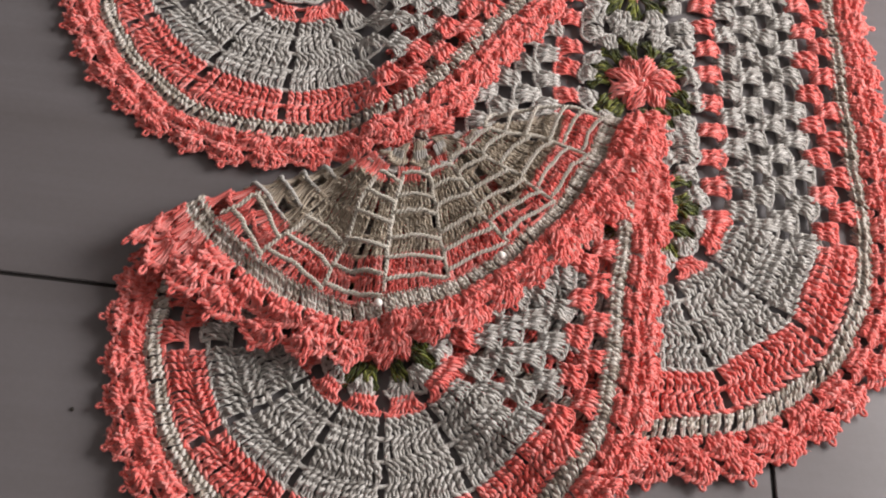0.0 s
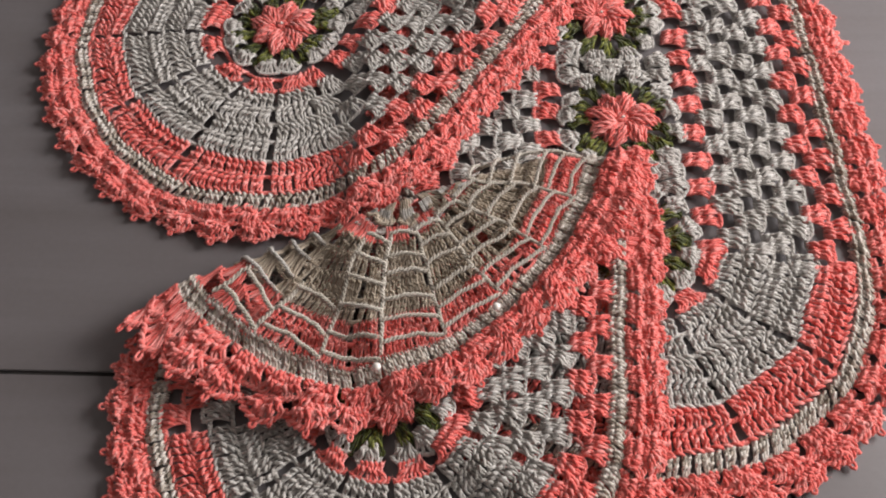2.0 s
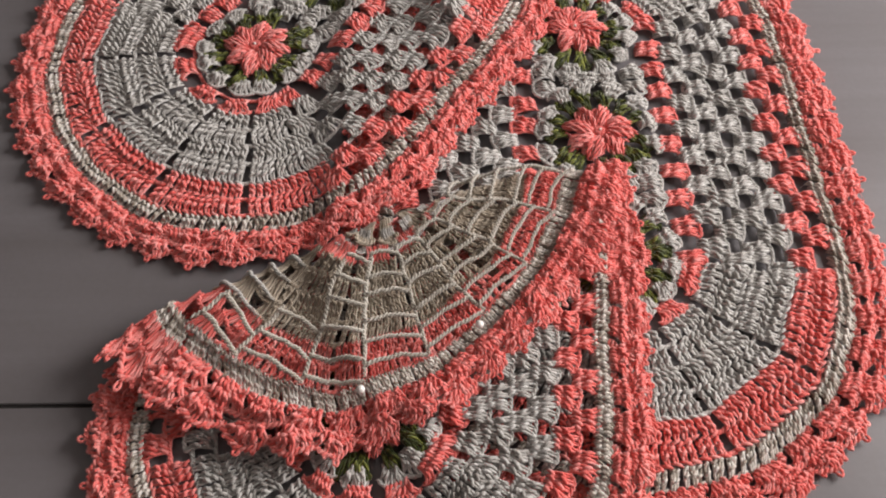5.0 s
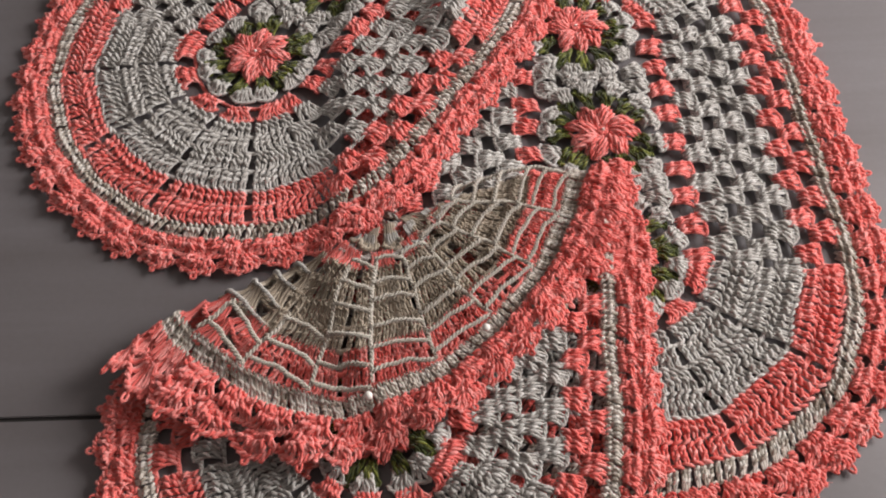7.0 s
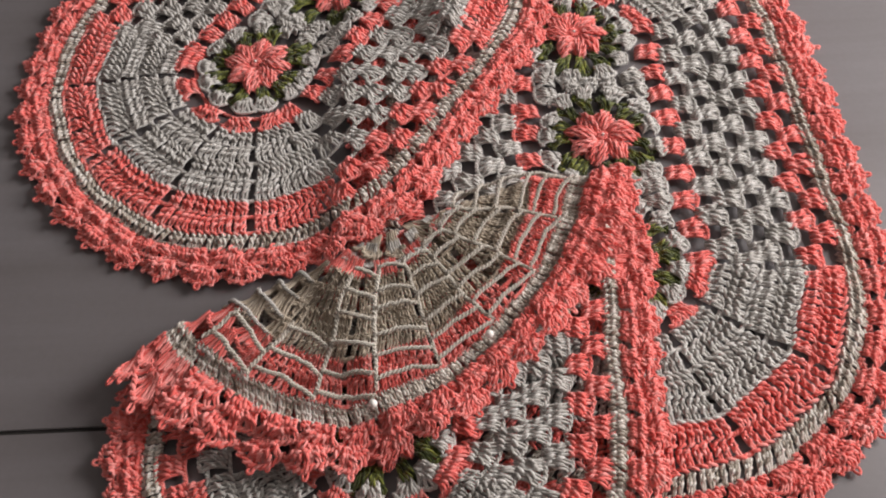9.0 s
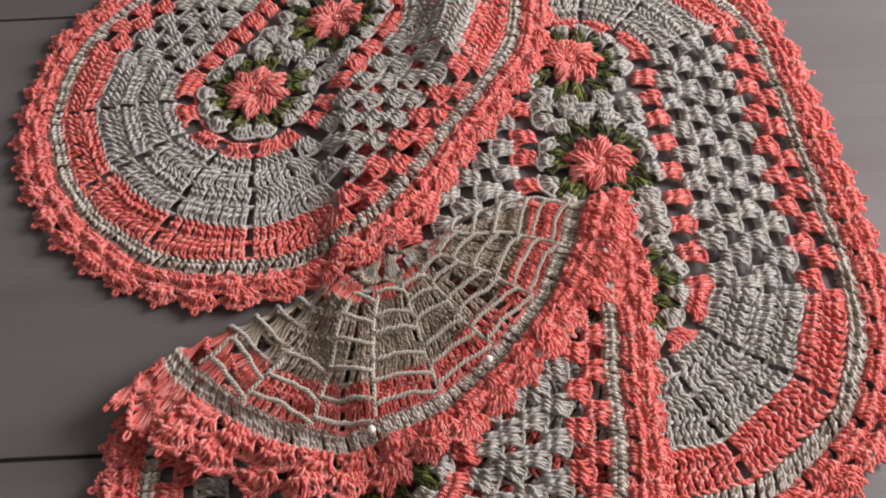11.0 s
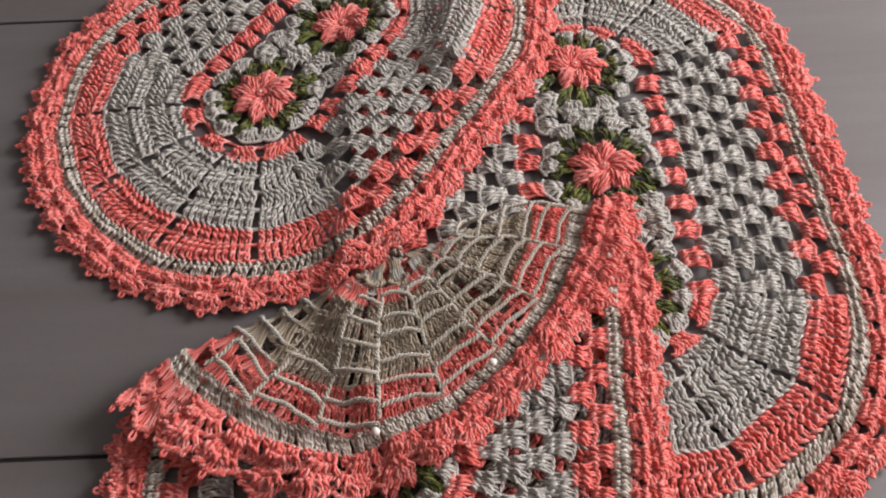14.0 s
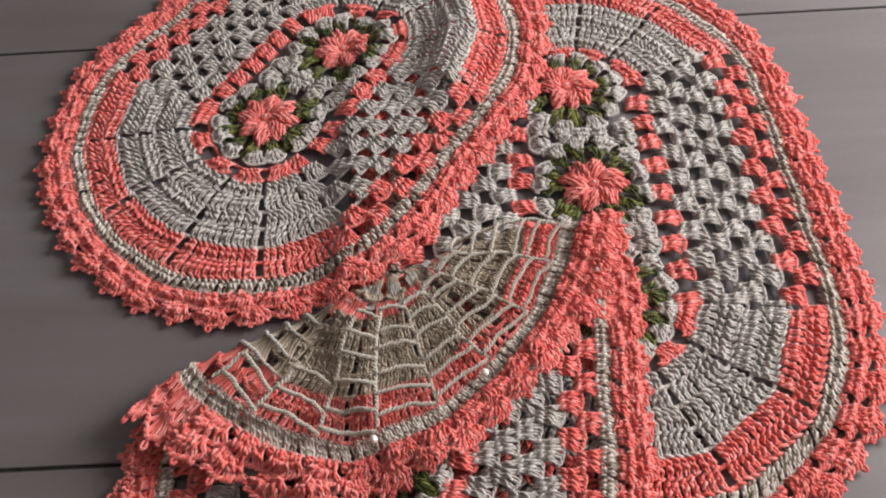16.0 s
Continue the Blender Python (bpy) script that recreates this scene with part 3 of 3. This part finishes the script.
def lay_short(p):
    w = rug_short.plan(p)
    d = RIDGE_B - RIDGE_A
    q = np.clip((w - RIDGE_A) @ d / (d @ d), 0, 1)
    gap = w - RIDGE_A - q[:, None] * d
    steep = gap @ np.array((-d[1], d[0])) > 0
    off = np.linalg.norm(gap, axis=1) * np.where(steep, 1.05, 0.9)
    z = ripple(w + 0.3) + raise_on(rug_long, w) + 0.020 * np.exp(-(off / 0.026) ** 2)
    return np.concatenate([w, (p[:, 2] + z)[:, None]], 1)


FOLD_R, FOLD_ANGLE, FOLD_AT = 0.013, 22.8, np.array((0.0113, 0.5421))
FOLD_T = np.array((math.cos(radians(FOLD_ANGLE)), math.sin(radians(FOLD_ANGLE))))
FOLD_N = np.array((-FOLD_T[1], FOLD_T[0]))


def lay_cover(p):
    """The lid cover: flat up to the fold line, round the fold, and back over itself."""
    # the turned-up end is pulled wider towards its two corners
    y = p[:, 1] - cover.L
    side = np.arctan2(-p[:, 0], y)
    pull = 0.085 * np.cos(side - radians(110)) - 0.045 + 0.045 * smooth(-side, radians(-15), radians(30))
    pull += 0.05 * smooth(np.hypot(p[:, 0], y), 0.21, 0.25) * smooth(-side, radians(-15), radians(20))
    flat = (cover.plan(p) - FOLD_AT) @ FOLD_N
    pull *= smooth(flat, 0.02, 0.09)
    p = np.stack([p[:, 0] * (1 + pull), cover.L + y * (1 + pull), p[:, 2]], 1)
    w = cover.plan(p)
    d = (w - FOLD_AT) @ FOLD_N
    h = p[:, 2]
    lift = 0.005
    arc = math.pi * FOLD_R
    a = np.clip(d / FOLD_R, 0, math.pi)
    back = np.clip(d - arc, 0, None)
    rad = FOLD_R - h
    left = smooth(-((w - FOLD_AT) @ FOLD_T), 0.0, 0.15)
    along = np.where(d < 0, d, np.sin(a) * rad - back * (1 + 0.14 * left))
    along -= 0.034 * smooth(-((w - FOLD_AT) @ FOLD_T), 0.15, 0.25) * smooth(d, -0.03, 0.01)
    along -= 0.036 * smooth((w - FOLD_AT) @ FOLD_T, 0.15, 0.28) * smooth(d, -0.03, 0.01)
    rim = smooth(cover.inside(w), 0.05, 0.0)
    wave = np.sin((w @ FOLD_T) * 62) * 0.6 + np.sin((w @ FOLD_T) * 113 + 1.0) * 0.4
    up = FOLD_R - np.cos(a) * rad - 0.008 * smooth(back, 0.02, 0.17) + 0.0045 * rim * wave * smooth(back, 0.0, 0.04)
    w2 = w + (along - d)[:, None] * FOLD_N - ((0.007 + 0.030 * smooth(-((w - FOLD_AT) @ FOLD_T), 0.09, 0.25)) * smooth(d, 0.0, 0.05))[:, None] * FOLD_T
    curl = 0.004 * smooth(-((w - FOLD_AT) @ FOLD_T), 0.12, 0.25) * smooth(d, -0.01, 0.03)
    z = np.where(d < 0, h, up + curl)
    base = ripple(w2 + 0.7) + np.maximum(raise_on(rug_long, w2), raise_on(rug_short, w2)) + lift * smooth(d, -0.12, 0.0)
    return np.concatenate([w2, (z + base)[:, None]], 1)


def empty(name, at, label, category, group=""):
    ob = tagged(new(name), label, category, group)
    ob.location = at
    return ob


thing = empty("crochet_rug", (0.2435, 0.683, 0), "long oval coral and white crochet rug lying on the tiles", "rug", "bathroom crochet set")
build_rug(rug_long, thing, lay_long, [(0.0, 0.0), (0.002, 0.141), (-0.007, 0.288)])
thing = empty("crochet_rug", (-0.07, 0.864, 0), "short oval crochet rug in coral and white, overlapping the long rug", "rug", "bathroom crochet set")
build_rug(rug_short, thing, lay_short, [(-0.003, 0.005), (0.002, 0.145)])
thing = empty("crochet_lid_cover", (0.03, 0.42, 0), "folded coral and white crochet lid cover with cord net underneath", "lid cover", "bathroom crochet set")
build_rug(cover, thing, lay_cover, [(0.0, 0.0), (0.0, cover.L)], SHADED_WHITE)

# the net of cords on the cover's underside, which the fold turns up
SPOKES = [radians(x) for x in (-48, -29, -7, 11, 30, 50, 69, 87, 101)]
RINGS = (0.080, 0.104, 0.128, 0.153, 0.174, 0.194)


def net_point(r, th):
    return cover.end(1, r, th)


net = None
for k, th in enumerate(SPOKES):
    st = Strands()
    q = np.linspace(0.07 + 0.095 * smooth(th, radians(60), radians(100)), 0.197, 14)
    wob = th + 0.012 * np.sin(q * 70 + k)
    p = net_point(q, wob) + rng.normal(0, 0.0006, (14, 2))
    braid(st, np.concatenate([p, np.full((14, 1), -0.004)], 1), pitch=0.0078, amp=0.0014, radius=0.00112)
    me = st.mesh("cord", CORD, lay_cover)
    if net is None:
        net = part("net", me, thing, "open net of cream chain-stitch cords")
    else:
        part("cord", me, net)
for i, r in enumerate(RINGS):
    for k in range(len(SPOKES) - 1):
        if r < 0.07 + 0.095 * smooth(SPOKES[k + 1], radians(60), radians(100)) - 0.004:
            continue
        st = Strands()
        q = np.linspace(0, 1, 9)
        th = SPOKES[k] + (SPOKES[k + 1] - SPOKES[k]) * q
        rr = r + rng.normal(0, 0.002) - 0.004 * np.sin(math.pi * q) + 0.004 * (1 - 2 * q)
        p = net_point(rr, th) + rng.normal(0, 0.0006, (9, 2)) * np.sin(math.pi * q)[:, None]
        braid(st, np.concatenate([p, np.full((9, 1), -0.0060)], 1), pitch=0.0078, amp=0.0014, radius=0.00112)
        part("cord", st.mesh("cord", CORD, lay_cover), net)

for at in ((0.0215, 0.396, 0.041), (0.1165, 0.450, 0.045)):
    part("pearl_bead", sphere_mesh("pearl_bead", at, 0.0036, PEARL), thing, "glossy pearl bead sewn to the net")

# a crumb on the floor
CRUMB, t, b = material("dark_crumb")
b.inputs["Base Color"].default_value = (0.03, 0.025, 0.02, 1)
b.inputs["Roughness"].default_value = 0.8
bm = bmesh.new()
bmesh.ops.create_icosphere(bm, subdivisions=2, radius=0.0016)
for q in bm.verts:
    q.co *= 1 + 0.35 * noise.noise(q.co * 900)
    q.co.z = max(q.co.z * 0.6, -0.0006)
me = bpy.data.meshes.new("crumb")
bm.to_mesh(me)
bm.free()
me.materials.append(CRUMB)
ob = tagged(new("crumb", me), "tiny dark crumb lying on the grey tile", "crumb")
ob.location = (-0.2054, 0.2932, 0.0006)
